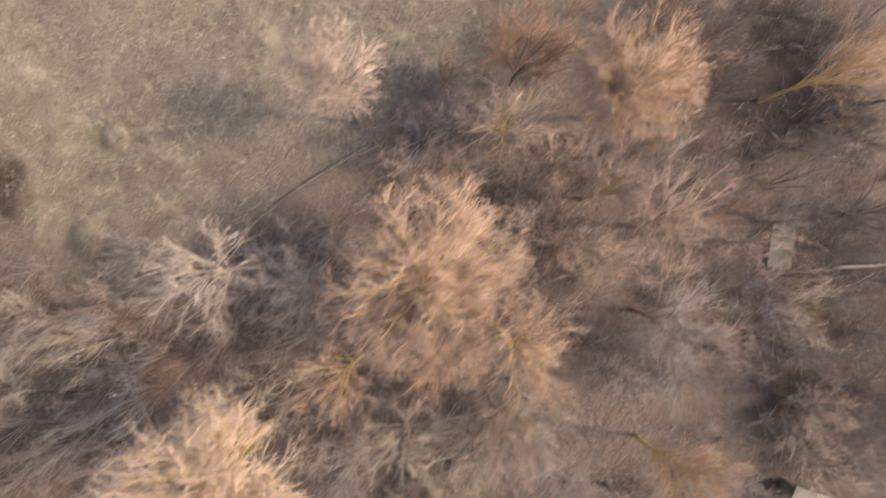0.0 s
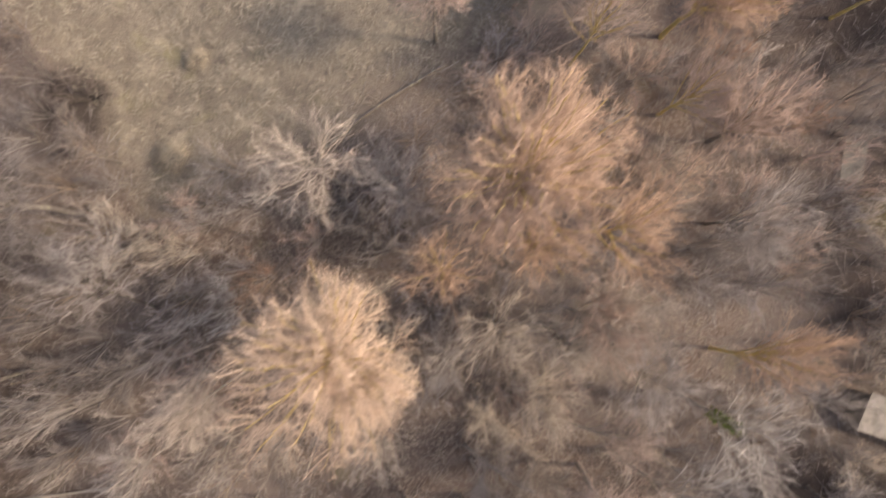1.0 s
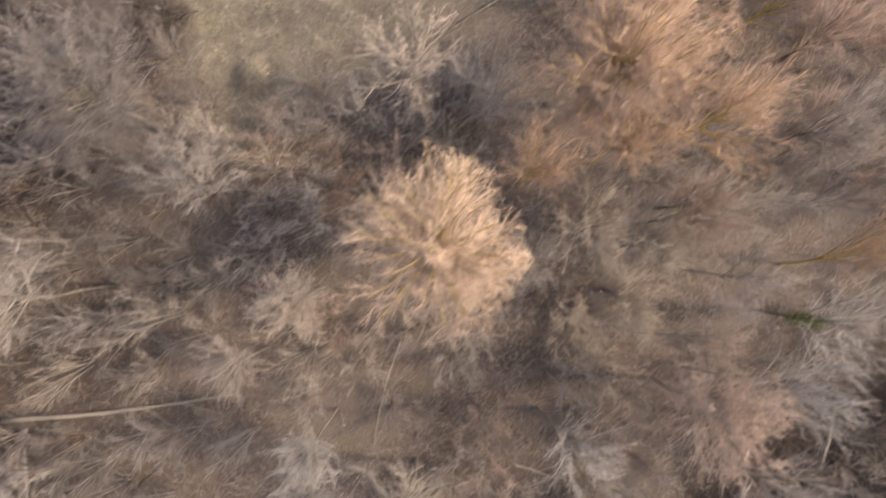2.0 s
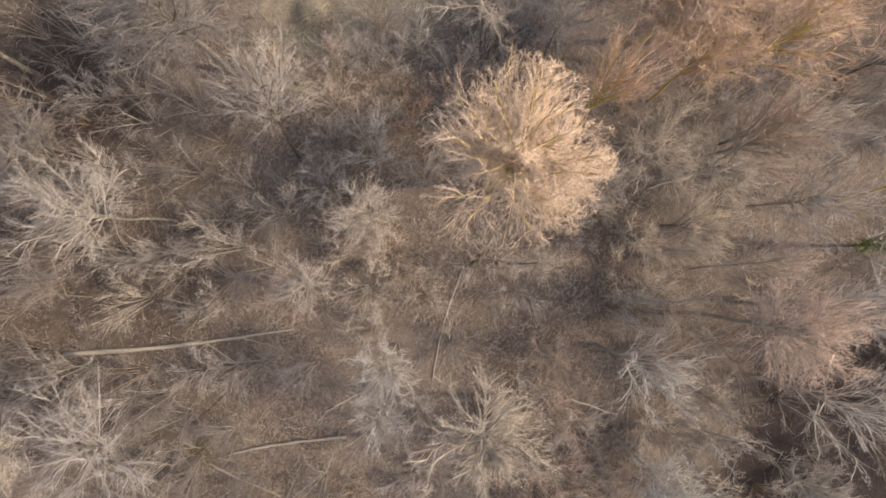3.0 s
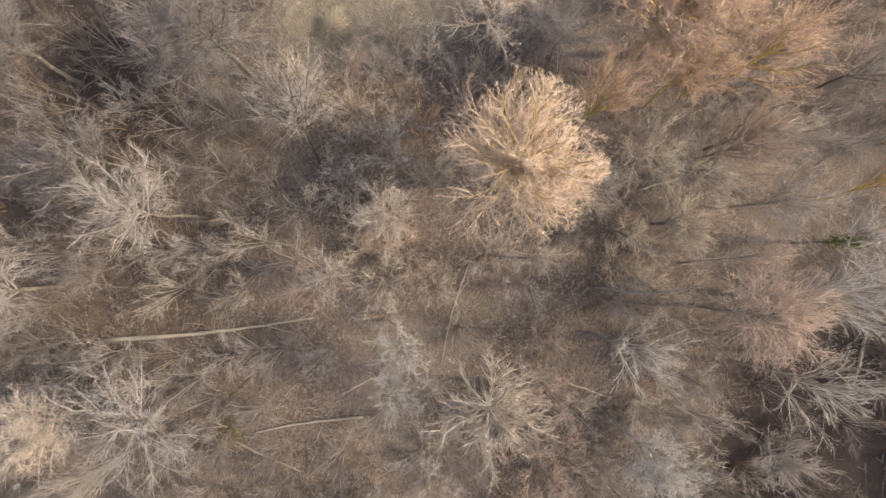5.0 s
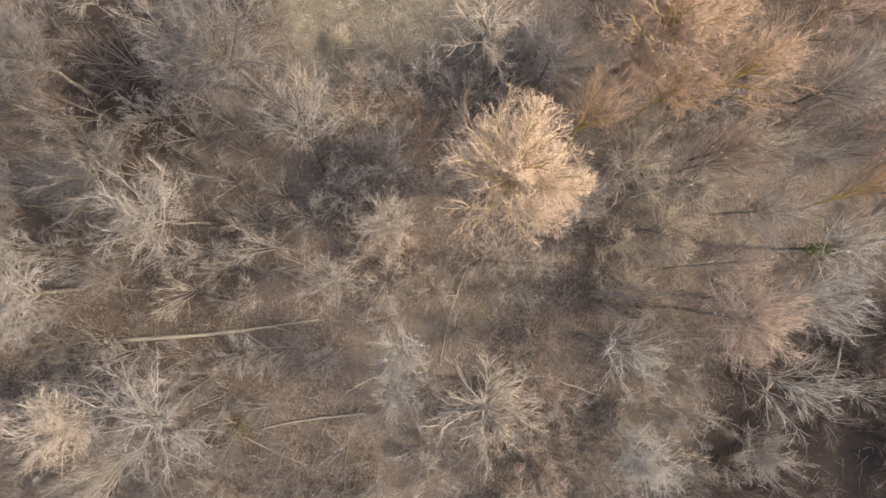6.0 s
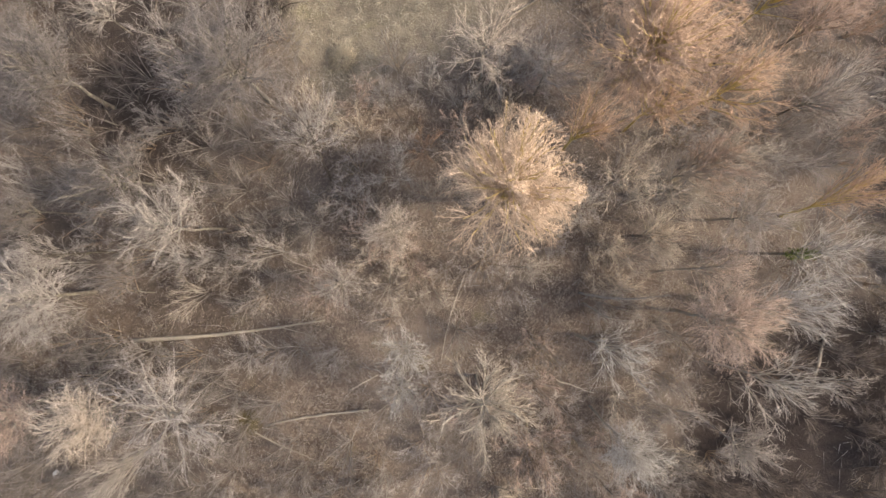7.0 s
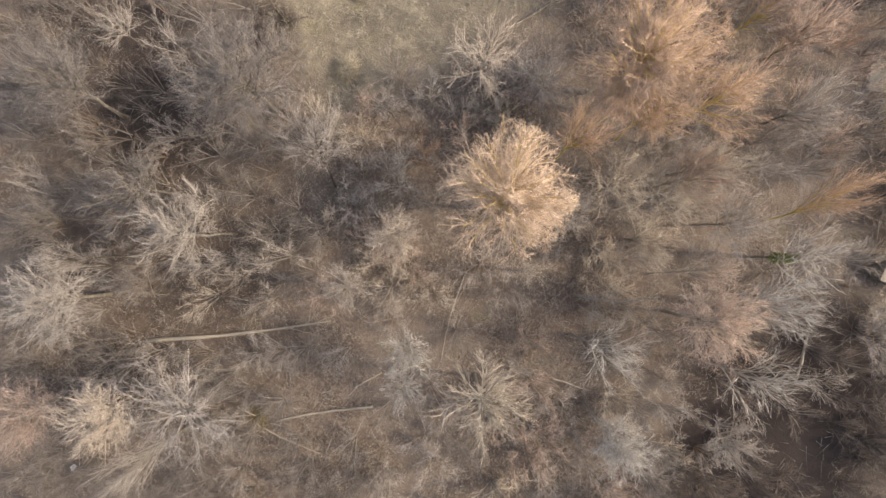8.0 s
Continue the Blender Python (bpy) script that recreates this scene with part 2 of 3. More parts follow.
def grow(seed, habit):
    """The meshes of one bare tree, 10 m high with a crown of 2.5 m radius: trunk, main limbs and twigs."""
    rng = np.random.default_rng(seed)
    limbs, branches, twigs, tips = habit["counts"]
    top = habit["trunk"] * 10
    n = 9
    h = np.linspace(0, top, n)
    wob = np.cumsum(rng.normal(size=(n, 2)) * 0.09, 0) * np.linspace(0, 1, n)[:, None]
    trunk = np.concatenate([wob, h[:, None]], 1)[None]
    fat = habit["fat"]
    trunk_r = fat * np.array([1.35, 1.10, 1.0, 0.92, 0.84, 0.74, 0.64, 0.52, 0.4])[None]
    # main limbs, curving out to an uneven dome that is fuller on one side
    s = np.linspace(habit["low"], 0.97, limbs) + rng.normal(size=limbs) * 0.02
    start, _ = along(np.repeat(trunk, limbs, 0), s[:, None])
    start = start[:, 0]
    a = np.arange(limbs) * 2.399 + rng.normal(size=limbs) * 0.3
    out = np.stack([np.cos(a), np.sin(a), np.zeros(limbs)], 1)
    tall = np.clip((s - habit["low"]) / (0.97 - habit["low"]), 0.0, 1.0)
    r = habit["wide"] * np.sqrt(1.02 - tall) * rng.uniform(0.82, 1.06, limbs) * (1 + habit["uneven"] * np.sin(a + rng.uniform(0, 6.28)))
    z = habit["skirt"] * 10 + (9.6 - habit["skirt"] * 10) * np.sqrt(np.clip(1 - (r / 2.45) ** 2, 0, 1)) * rng.uniform(0.85, 1.05, limbs)
    z = np.maximum(z, start[:, 2] + 0.5)
    end = out * r[:, None] + np.stack([np.zeros(limbs), np.zeros(limbs), z], 1) + np.concatenate([wob[-1], [0]])
    mid = start * 0.45 + end * 0.55
    mid[:, 2] = start[:, 2] + (end[:, 2] - start[:, 2]) * habit["curve"]
    u = np.linspace(0, 1, 8)[None, :, None]
    L = start[:, None] * (1 - u) ** 2 + 2 * mid[:, None] * u * (1 - u) + end[:, None] * u * u
    L = L + np.cumsum(rng.normal(size=L.shape) * habit["crook"], 1) * u
    stout = habit["stout"]
    limb_chunks = []
    for i in range(limbs):
        rr = np.linspace(1.0, 0.22, 8)[None] ** 0.9 * stout * rng.uniform(0.8, 1.2)
        limb_chunks.append(tubes(L[i:i + 1], rr, 5))
    B = sprout(rng, L, branches, habit["bare"], habit["reach"], habit["spread"], habit["lift"], 5, 0.18, 2.4)
    W = np.concatenate([sprout(rng, B, twigs, 0.12, 0.50, habit["spread"], habit["lift"], 2), sprout(rng, L, twigs, 0.35, 0.18, habit["spread"], habit["lift"], 2)])
    Q = sprout(rng, W, tips, 0.12, 0.66, 0.52, habit["lift"], 2)
    thin = habit["thin"]
    crown = [tubes(B, taper(len(B), 5, stout * 0.42, stout * 0.16, rng), 3), spikes(W[:, 0], W[:, 1], 0.0098 * thin * rng.uniform(0.75, 1.25, len(W))),
             spikes(Q[:, 0], Q[:, 1], 0.0062 * thin * rng.uniform(0.8, 1.2, len(Q)))]
    # bring the whole tree to its nominal height and spread
    high = np.concatenate([v for v, _ in crown])
    fit = np.array([2.5 / np.percentile(np.hypot(high[:, 0], high[:, 1]), 96)] * 2 + [10 / np.percentile(high[:, 2], 99.5)])
    limb_chunks = [(v * fit, f) for v, f in limb_chunks]
    crown = [(rounded(v * fit, habit), f) for v, f in crown]
    v, f = tubes(trunk, trunk_r, 8)
    return (v * fit, f), limb_chunks, crown


HABITS = {  # limbs, branches on each, twigs on each branch, shoots on each twig; then the shape of the crown
    "dome": dict(counts=(52, 9, 8, 5), spread=0.75, reach=0.30, trunk=0.74, low=0.50, skirt=0.72, wide=2.3, uneven=0.03, crook=0.05, bare=0.12, curve=0.52, lift=0.0, fat=0.10, stout=0.034, thin=0.80, edge=0.74),
    "broad": dict(counts=(26, 9, 7, 5), spread=0.70, reach=0.38, trunk=0.76, low=0.56, skirt=0.78, wide=2.2, uneven=0.10, crook=0.09, bare=0.15, curve=0.50, lift=0.0, fat=0.10, stout=0.040, thin=0.85, edge=0.80),
    "star": dict(counts=(17, 9, 7, 5), spread=0.60, reach=0.40, trunk=0.80, low=0.70, skirt=0.80, wide=2.3, uneven=0.15, crook=0.10, bare=0.10, curve=0.46, lift=0.04, fat=0.08, stout=0.055, thin=0.95, edge=1.0),
    "vase": dict(counts=(13, 8, 6, 5), spread=0.50, reach=0.44, trunk=0.62, low=0.42, skirt=0.76, wide=2.0, uneven=0.20, crook=0.06, bare=0.20, curve=0.56, lift=0.08, fat=0.10, stout=0.060, thin=0.92, edge=1.0),
    "open": dict(counts=(13, 9, 7, 4), spread=0.60, reach=0.46, trunk=0.76, low=0.55, skirt=0.78, wide=2.2, uneven=0.18, crook=0.10, bare=0.18, curve=0.48, lift=0.03, fat=0.09, stout=0.050, thin=0.90, edge=1.1),
    "gaunt": dict(counts=(9, 8, 6, 3), spread=0.55, reach=0.50, trunk=0.72, low=0.50, skirt=0.76, wide=2.3, uneven=0.25, crook=0.10, bare=0.18, curve=0.45, lift=0.04, fat=0.10, stout=0.060, thin=1.0, edge=1.2),
    "slim": dict(counts=(11, 8, 6, 4), spread=0.60, reach=0.44, trunk=0.80, low=0.46, skirt=0.70, wide=2.0, uneven=0.15, crook=0.08, bare=0.20, curve=0.52, lift=0.06, fat=0.07, stout=0.038, thin=0.86, edge=1.1),
}
MODELS = {}
for h, habit in enumerate(HABITS):
    MODELS[habit] = []
    for v in range(3):
        trunk, limb_chunks, crown = grow(100 + 10 * h + v, HABITS[habit])
        MODELS[habit].append((mesh_of("trunk", [trunk], BARK["grey"]), [mesh_of("limb", [c], BARK["grey"]) for c in limb_chunks],
                              mesh_of("crown", crown, TWIGS["grey"])))


def dress(ob, material):
    """Gives one object its own material on a shared mesh."""
    ob.material_slots[0].link = "OBJECT"
    ob.material_slots[0].material = material


def plant(habit, x, y, height, radius, tone="grey", bark="grey", lean=(0, 0), which=0, words="", group="", turn=None):
    """One bare tree, standing at x, y: an empty at its base with a trunk, its limbs and its crown of twigs."""
    trunk, limb_meshes, crown = MODELS[habit][which % 3]
    tree = new("bare_tree")
    turn = (x * 37.0 + y * 91.0) % 360 if turn is None else turn
    tree.matrix_world = (Matrix.Translation((x, y, floor_at(x, y) - 0.06)) @ pose(0, 0, 0, lean[1], lean[0], 0) @ pose(0, 0, 0, 0, 0, turn)
                         @ Matrix.Diagonal((radius / 2.5, radius / 2.5, height / 10, 1)))
    dress(part("trunk", trunk, tree), BARK[bark if bark in ("lichen", "dark") else "weathered" if bark == "pale" else "dim"])
    for me in limb_meshes:
        dress(part("limb", me, tree), BARK["dim" if bark == "grey" and tone in ("umber", "dark") else bark])
    dress(part("crown", crown, tree), TWIGS[tone])
    shape = {"dome": "dense round crown of", "broad": "broad round crown of", "star": "low spreading starry crown of", "vase": "upswept crown of", "open": "open sparse crown of", "gaunt": "gaunt crown of", "slim": "slender crown of"}[habit]
    return tagged(tree, words or f"leafless tree, {shape} {WORDS[tone]} twigs", "tree", group)


def grow_shrub(seed, stems):
    """The stems and twigs of one thicket shrub, 3 m high and 1.5 m in radius."""
    rng = np.random.default_rng(seed)
    a = np.arange(stems) * 2.4 + rng.normal(size=stems) * 0.3
    foot = np.stack([np.cos(a), np.sin(a), np.zeros(stems)], 1) * rng.uniform(0.02, 0.25, stems)[:, None]
    a = a + rng.normal(size=stems) * 0.4
    r = 1.30 * np.sqrt((np.arange(stems) + rng.random(stems)) / stems)
    end = np.stack([np.cos(a) * r, np.sin(a) * r, 3.0 - 0.8 * r + rng.normal(size=stems) * 0.3], 1)
    mid = (foot + end) / 2 + np.array([0, 0, 0.40])
    u = np.linspace(0, 1, 6)[None, :, None]
    S = foot[:, None] * (1 - u) ** 2 + 2 * mid[:, None] * u * (1 - u) + end[:, None] * u * u
    S = S + np.cumsum(rng.normal(size=S.shape) * 0.03, 1) * u
    B = sprout(rng, S, 11, 0.18, 0.36, 0.62, 0.16, 3, 0.12)
    Q = sprout(rng, B, 7, 0.10, 0.58, 0.55, 0.12, 2)
    stem = [tubes(S[i:i + 1], taper(1, 6, 0.022, 0.007, rng), 3) for i in range(stems)]
    return stem, [spikes(B[:, 0], B[:, -1], 0.0085 * rng.uniform(0.8, 1.2, len(B))), spikes(Q[:, 0], Q[:, 1], 0.0062 * rng.uniform(0.8, 1.2, len(Q)))]


SHRUBS, THICKET = [], []
for v in range(5):
    stem, fine = grow_shrub(300 + v, 8)
    THICKET.append(stem + fine)
    SHRUBS.append(([mesh_of("stem", [c], BARK["grey"]) for c in stem], mesh_of("crown", fine, TWIGS["grey"])))


def shrub(x, y, height, radius, tone="grey", bark="grey", which=0, words="", turn=0.0, group=""):
    stem, fine = SHRUBS[which % 5]
    bush = new("shrub")
    bush.matrix_world = (Matrix.Translation((x, y, floor_at(x, y) - 0.04)) @ pose(0, 0, 0, 0, 0, turn)
                         @ Matrix.Diagonal((radius / 1.5, radius / 1.5, height / 3, 1)))
    for me in stem:
        dress(part("stem", me, bush), BARK[bark])
    dress(part("crown", fine, bush), TWIGS[tone])
    return tagged(bush, words or f"leafless thicket shrub with {WORDS[tone]} twigs", "shrub", group)


# ------------------------------------------------------------- ground
def past_edge(x, y):
    """Metres north of the line where the wood gives way to meadow."""
    return y - max(0.55 * x + 6.8, -29.9 - 1.4 * x)


def floor_at(x, y):
    """Height of the ground: gentle swells, sinking a little towards the meadow in the north-west."""
    h = 0.28 * noise.noise((x * 0.11, y * 0.11, 3.0)) + 0.07 * noise.noise((x * 0.6, y * 0.6, 7.0))
    sink = min(1.0, max(0.0, past_edge(x, y) / 12.0))
    near = max(0.0, 1.0 - max(0.0, math.hypot(x + 8, y + 8) - 55.0) / 60.0)
    return (h - 1.2 * sink * sink * (3 - 2 * sink)) * near


def make_ground():
    span = np.concatenate([-np.geomspace(2500, 62, 14), np.arange(-60, 60.1, 0.75), np.geomspace(62, 2500, 14)])
    n = len(span)
    verts = [(x - 8, y - 8, floor_at(x - 8, y - 8)) for y in span.tolist() for x in span.tolist()]
    faces = [(j * n + i, j * n + i + 1, (j + 1) * n + i + 1, (j + 1) * n + i) for j in range(n - 1) for i in range(n - 1)]
    me = bpy.data.meshes.new("ground")
    me.from_pydata(verts, [], faces)
    me.polygons.foreach_set("use_smooth", [True] * len(faces))
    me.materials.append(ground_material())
    tagged(new("ground", me), "woodland floor of brown leaf litter running into dead straw meadow", "ground", "", "structure")


make_ground()

# ------------------------------------------------------------- the trees that stand out
plant("dome", -8.85, -8.85, 12.8, 3.8, "tan", "lichen", which=0, words="tall leafless tree with a dense round sunlit tan crown")
plant("dome", -0.8, -1.2, 11.2, 4.1, "amber", "lichen", which=1, words="broad leafless tree with warm amber twigs and yellow lichened limbs")
plant("open", 2.2, -3.4, 11.8, 2.4, "amber", "lichen", lean=(3, 0), which=0, words="leaning leafless tree with a bright yellow lichened limb")
plant("vase", -4.1, -5.4, 10.6, 1.8, "amber", "lichen", which=1)
plant("open", -0.2, -4.2, 10.0, 2.0, "amber", "lichen", which=0)
plant("dome", 7.4, 6.7, 10.4, 2.7, "amber", "lichen", which=2, words="leafless tree with a bright orange tan rounded crown")
plant("vase", 16.2, 7.6, 9.5, 2.2, "amber", "lichen", lean=(6, 2), which=2)
plant("broad", -4.4, 6.5, 8.8, 2.2, "blush", "grey", lean=(0, -6), which=1)
plant("vase", 3.4, 8.4, 8.0, 2.1, "rust", "brown", which=0)
plant("open", 2.6, 5.2, 9.0, 2.0, "tan", "lichen", which=1)
plant("vase", 7.2, 2.6, 7.4, 2.0, "rose", "lichen", which=2)
plant("vase", 9.8, 1.2, 7.2, 2.4, "rose", "brown", which=1)
plant("vase", 9.7, -3.1, 8.2, 2.1, "grey", "grey", which=0)
plant("open", -9.4, -0.9, 9.2, 2.4, "ash", "pale", which=2)
plant("vase", 9.9, -9.6, 11.2, 1.8, "amber", "lichen", lean=(-5, -6), which=0)
plant("vase", 2.3, -7.4, 10.0, 2.0, "rose", "pale", which=2)
ivied = plant("gaunt", 8.3, -12.0, 10.0, 2.4, "pale", "grey", which=0, words="leafless tree with pale limbs and green ivy on its trunk")
plant("broad", 2.9, -15.6, 11.0, 2.5, "blush", "pale", which=0)
plant("gaunt", 4.6, -15.0, 11.6, 2.2, "pale", "pale", lean=(9, -2), which=2, words="leafless tree with forked bare whitish limbs")
plant("gaunt", 4.9, -18.8, 11.4, 2.2, "pale", "pale", lean=(5, 0), which=1, words="gaunt leafless tree with bare whitish limbs")
plant("broad", -2.3, -21.8, 11.6, 1.7, "pale", "pale", which=1)
plant("star", 4.7, -22.4, 8.4, 1.6, "grey", "pale", which=1)
plant("gaunt", -3.2, -17.2, 9.6, 2.2, "pale", "pale", lean=(6, 0), which=2)
plant("star", -9.6, -19.9, 11.6, 2.9, "straw", "pale", which=0, words="leafless tree with pale straw twigs and whitish limbs")
plant("star", -13.8, -17.2, 10.0, 1.5, "pale", "pale", which=1)
plant("star", -14.1, -19.5, 8.6, 1.35, "pale", "pale", which=2)
plant("broad", -14.4, -10.7, 10.0, 1.6, "ash", "pale", which=0)
plant("star", -25.6, -10.6, 11.0, 2.4, "grey", "grey", which=1)
plant("star", -28.0, -8.2, 10.4, 2.6, "umber", "grey", which=2)
plant("open", -28.0, -21.6, 10.4, 3.3, "grey", "grey", lean=(13, -7), which=1, turn=150)
plant("broad", -31.0, -20.8, 10.0, 2.4, "ash", "grey", which=2)
plant("vase", -28.6, -23.4, 10.2, 1.7, "grey", "grey", which=0)
plant("broad", -35.8, -21.0, 8.6, 2.4, "rose", "grey", which=0)
plant("broad", -34.0, -14.6, 8.8, 2.8, "grey", "grey", which=1)
plant("broad", -32.9, -2.8, 9.6, 3.0, "umber", "grey", which=2)
plant("broad", -22.8, -2.4, 11.0, 3.4, "umber", "grey", which=1)
plant("open", -18.9, -7.4, 9.4, 2.2, "grey", "dark", lean=(0, -15), which=2, words="leaning leafless tree with a dark trunk and dull grey twigs")
plant("slim", 15.9, -6.8, 8.0, 1.5, "rose", "grey", which=2)
plant("vase", 3.3, -6.6, 9.6, 2.0, "straw", "grey", which=1)
plant("slim", 1.8, -13.2, 7.6, 1.5, "blush", "pale", lean=(20, -6), which=0, words="slender leafless tree leaning far over with pinkish twigs")
plant("slim", -7.2, -12.9, 7.4, 1.6, "straw", "grey", which=1)
plant("open", 1.2, -8.4, 8.0, 2.4, "straw", "grey", which=1)
plant("open", 4.9, -9.9, 8.2, 2.2, "grey", "pale", which=2)
plant("vase", 0.4, -10.9, 7.0, 1.8, "straw", "grey", which=0)
plant("slim", -2.6, -11.4, 7.0, 1.6, "straw", "grey", which=1)
plant("star", -17.4, -13.9, 8.0, 1.5, "grey", "pale", which=2)

# lower bushes that stand out
shrub(-12.6, -1.5, 4.6, 1.3, "pale", "pale", 0)
shrub(-12.9, -5.7, 5.6, 1.6, "rust", "brown", 1)
shrub(-18.2, -18.3, 5.6, 1.3, "grey", "grey", 2)
shrub(-11.6, -13.1, 4.4, 1.1, "grey", "grey", 3)
shrub(-21.9, -12.0, 5.6, 2.2, "grey", "grey", 4)
shrub(1.0, -7.9, 5.6, 2.3, "grey", "grey", 0)
shrub(-26.9, -14.7, 5.4, 1.7, "straw", "grey", 1)
plant("open", -1.7, -7.8, 8.2, 2.1, "straw", "grey", which=2)
shrub(-3.6, -9.6, 4.0, 1.7, "straw", "grey", 3)
plant("open", -5.9, -1.9, 8.6, 2.1, "grey", "grey", which=1)
plant("slim", -3.9, -9.4, 7.4, 1.7, "grey", "grey", which=0)
shrub(-6.9, -4.4, 4.6, 1.8, "straw", "grey", 4)
shrub(-14.6, -7.2, 5.4, 1.9, "pale", "grey", 0)
shrub(-17.0, -4.6, 5.2, 1.9, "straw", "grey", 2)
shrub(-17.6, -8.8, 4.8, 2.0, "ash", "grey", 1)
shrub(-19.6, -10.2, 4.4, 1.8, "straw", "grey", 3)
shrub(-12.4, -8.6, 5.0, 1.7, "straw", "grey", 3)
shrub(-22.3, 3.6, 3.0, 2.2, "dark", "dark", 4)
shrub(-25.2, 1.6, 4.2, 2.5, "umber", "grey", 1)
shrub(-24.6, 4.6, 3.6, 2.3, "dark", "grey", 0)
shrub(-27.4, 3.4, 4.4, 2.4, "umber", "grey", 2)

plant("slim", -32.3, -12.1, 8.5, 1.9, "grey", "dark", lean=(-7, -2), which=1)
plant("slim", -25.4, -9.2, 7.5, 1.3, "grey", "dark", lean=(-6, -6), which=2)
plant("slim", -14.4, -3.6, 6.5, 0.9, "grey", "dark", lean=(-8, -6), which=0)

# ------------------------------------------------------------- the thicket between them
TAKEN = [(ob.matrix_world.translation.x, ob.matrix_world.translation.y, 1.5) for ob in scene.objects if ob.name.startswith(("bare_tree", "shrub"))]
TAKEN = [(x, y, 1.6 if r == 1.5 else r) for x, y, r in TAKEN] + [(8.0, 7.2, 3.4), (15.6, 7.0, 3.0), (-4.3, 6.6, 3.0), (-9.5, 3.5, 4.2), (-6.5, 6.0, 3.0)]

# bare floor: around the fallen trunks and in the clearings
TAKEN += [(-31 + 1.7 * k, -17.7 + 0.2 * k, 1.3) for k in range(8)] + [(-22.0 + 1.8 * k, -22.9 + 0.25 * k, 1.2) for k in range(4)]
TAKEN += [(-4.5 - 1.5 * k, 4.7 - 1.15 * k, 1.5) for k in range(6)]
TAKEN += [(-29.6, -2.8, 1.6), (-11.7, -18.4, 2.0), (-20.5, -20.2, 2.2), (-8.5, -16.0, 2.4), (-4.0, -15.6, 3.2), (-5.0, -13.4, 1.9), (-17.0, -16.4, 2.2), (-19.5, -22.3, 2.0), (-17.0, -22.0, 1.8), (-11.5, -21.5, 1.4), (-22.5, -25.0, 1.4), (17.3, 0.1, 1.8), (18.6, -12.9, 3.0)]


def in_meadow(x, y):
    """How open the ground is, from 0 in the wood to 1 in the meadow."""
    return min(1.0, max(0.0, (past_edge(x, y) + 0.5 + 2.5 * noise.noise((x * 0.2, y * 0.2, 1.0))) / 3.5))


def tone_at(x, y, rng):
    """Twig tones drift over the wood: rusty in the north-east, grey and straw elsewhere. Lighter midway and darker
    westwards, standing in for uneven light.
    """
    warm = 0.6 * min(1.0, max(0.0, (x * 0.3 + y - 1.0) / 6.0))
    # dark twigs over the south-east mud and around the painted shadow in the west
    darker = max(0.0, 1.0 - math.hypot(x - 10.5, y + 24.5) / 11.0, 1.0 - math.hypot(x + 31.0, y + 2.8) / 8.0)
    if rng.random() < darker * 1.8:
        return rng.choice(["dark", "dark", "grey"])
    if rng.random() < warm * 0.8:
        return rng.choice(["rust", "rose", "rose", "umber"])
    if -17.0 < x < 7.0 and -15.0 < y < -1.0 and rng.random() < 0.6:
        return rng.choice(["grey", "straw", "straw", "rose"])
    # westwards the dimmer light is put into the twig colour
    if rng.random() < (-13.0 - x) / 8.0:
        return rng.choice(["umber", "umber", "dark" if y > -8.0 else "umber", "grey"])
    return rng.choice(["grey", "grey", "umber", "straw", "umber", "rose"])


def scatter(seed, count, gap, box, avoid=()):
    """Places with room around them."""
    rng = random.Random(seed)
    found = []
    for _ in range(count * 40):
        x, y = rng.uniform(box[0], box[1]), rng.uniform(box[2], box[3])
        if all((x - a) ** 2 + (y - b) ** 2 > max(gap, r * gap / 1.5) ** 2 for a, b, r in TAKEN + [(a, b, 1.0) for a, b in found]) and all(math.hypot(x - a, y - b) > r for a, b, r in avoid):
            if in_meadow(x, y) < 0.8 and rng.random() > in_meadow(x, y):
                found.append((x, y))
        if len(found) == count:
            break
    return found


rng = random.Random(5)
for x, y in scatter(11, 42, 2.7, (-45, 25, -34, 15), [(9.0, -17.5, 5.0), (13.0, -24.5, 7.0), (18.0, -4.0, 6.0), (-31.0, -3.0, 2.5), (5.5, 5.0, 3.0), (-20.0, -20.5, 3.5), (-6.5, -15.8, 3.0)]):
    habit = rng.choice(["slim", "slim", "vase", "open"])
    plant(habit, x, y, rng.uniform(4.8, 7.2), rng.uniform(1.3, 2.1), tone_at(x, y, rng), rng.choice(["grey", "grey", "brown"]),
          lean=(rng.uniform(-5, 5), rng.uniform(-5, 5)), which=rng.randrange(3), group="young trees of the wood")
    TAKEN.append((x, y, 0.9))
places = sorted(scatter(12, 460, 1.16, (-41, 23, -31, 12)), key=lambda p: math.hypot((p[0] + 10.0) / 1.5, p[1] + 9.0))
for x, y in places[:285]:
    size = rng.uniform(0.8, 1.25)
    shrub(x, y, rng.uniform(2.0, 4.6), 1.85 * size, tone_at(x, y, rng), rng.choice(["grey", "grey", "brown"]), rng.randrange(5),
          turn=rng.uniform(0, 360), group="thicket shrubs")


def undergrowth(name, label, spots, material):
    """The outer thicket, joined."""
    chunks = []
    for x, y in spots:
        wide, tall, a = rng.uniform(0.95, 1.5), rng.uniform(0.7, 1.5), rng.uniform(0, 6.283)
        c, s = math.cos(a), math.sin(a)
        turn = np.array([[c * wide, s * wide, 0], [-s * wide, c * wide, 0], [0, 0, tall]])
        chunks += [(v @ turn + [x, y, floor_at(x, y) - 0.04], f) for v, f in THICKET[rng.randrange(5)]]
    tagged(new(name, mesh_of(name, chunks, material)), label, "undergrowth", "", "stuff")


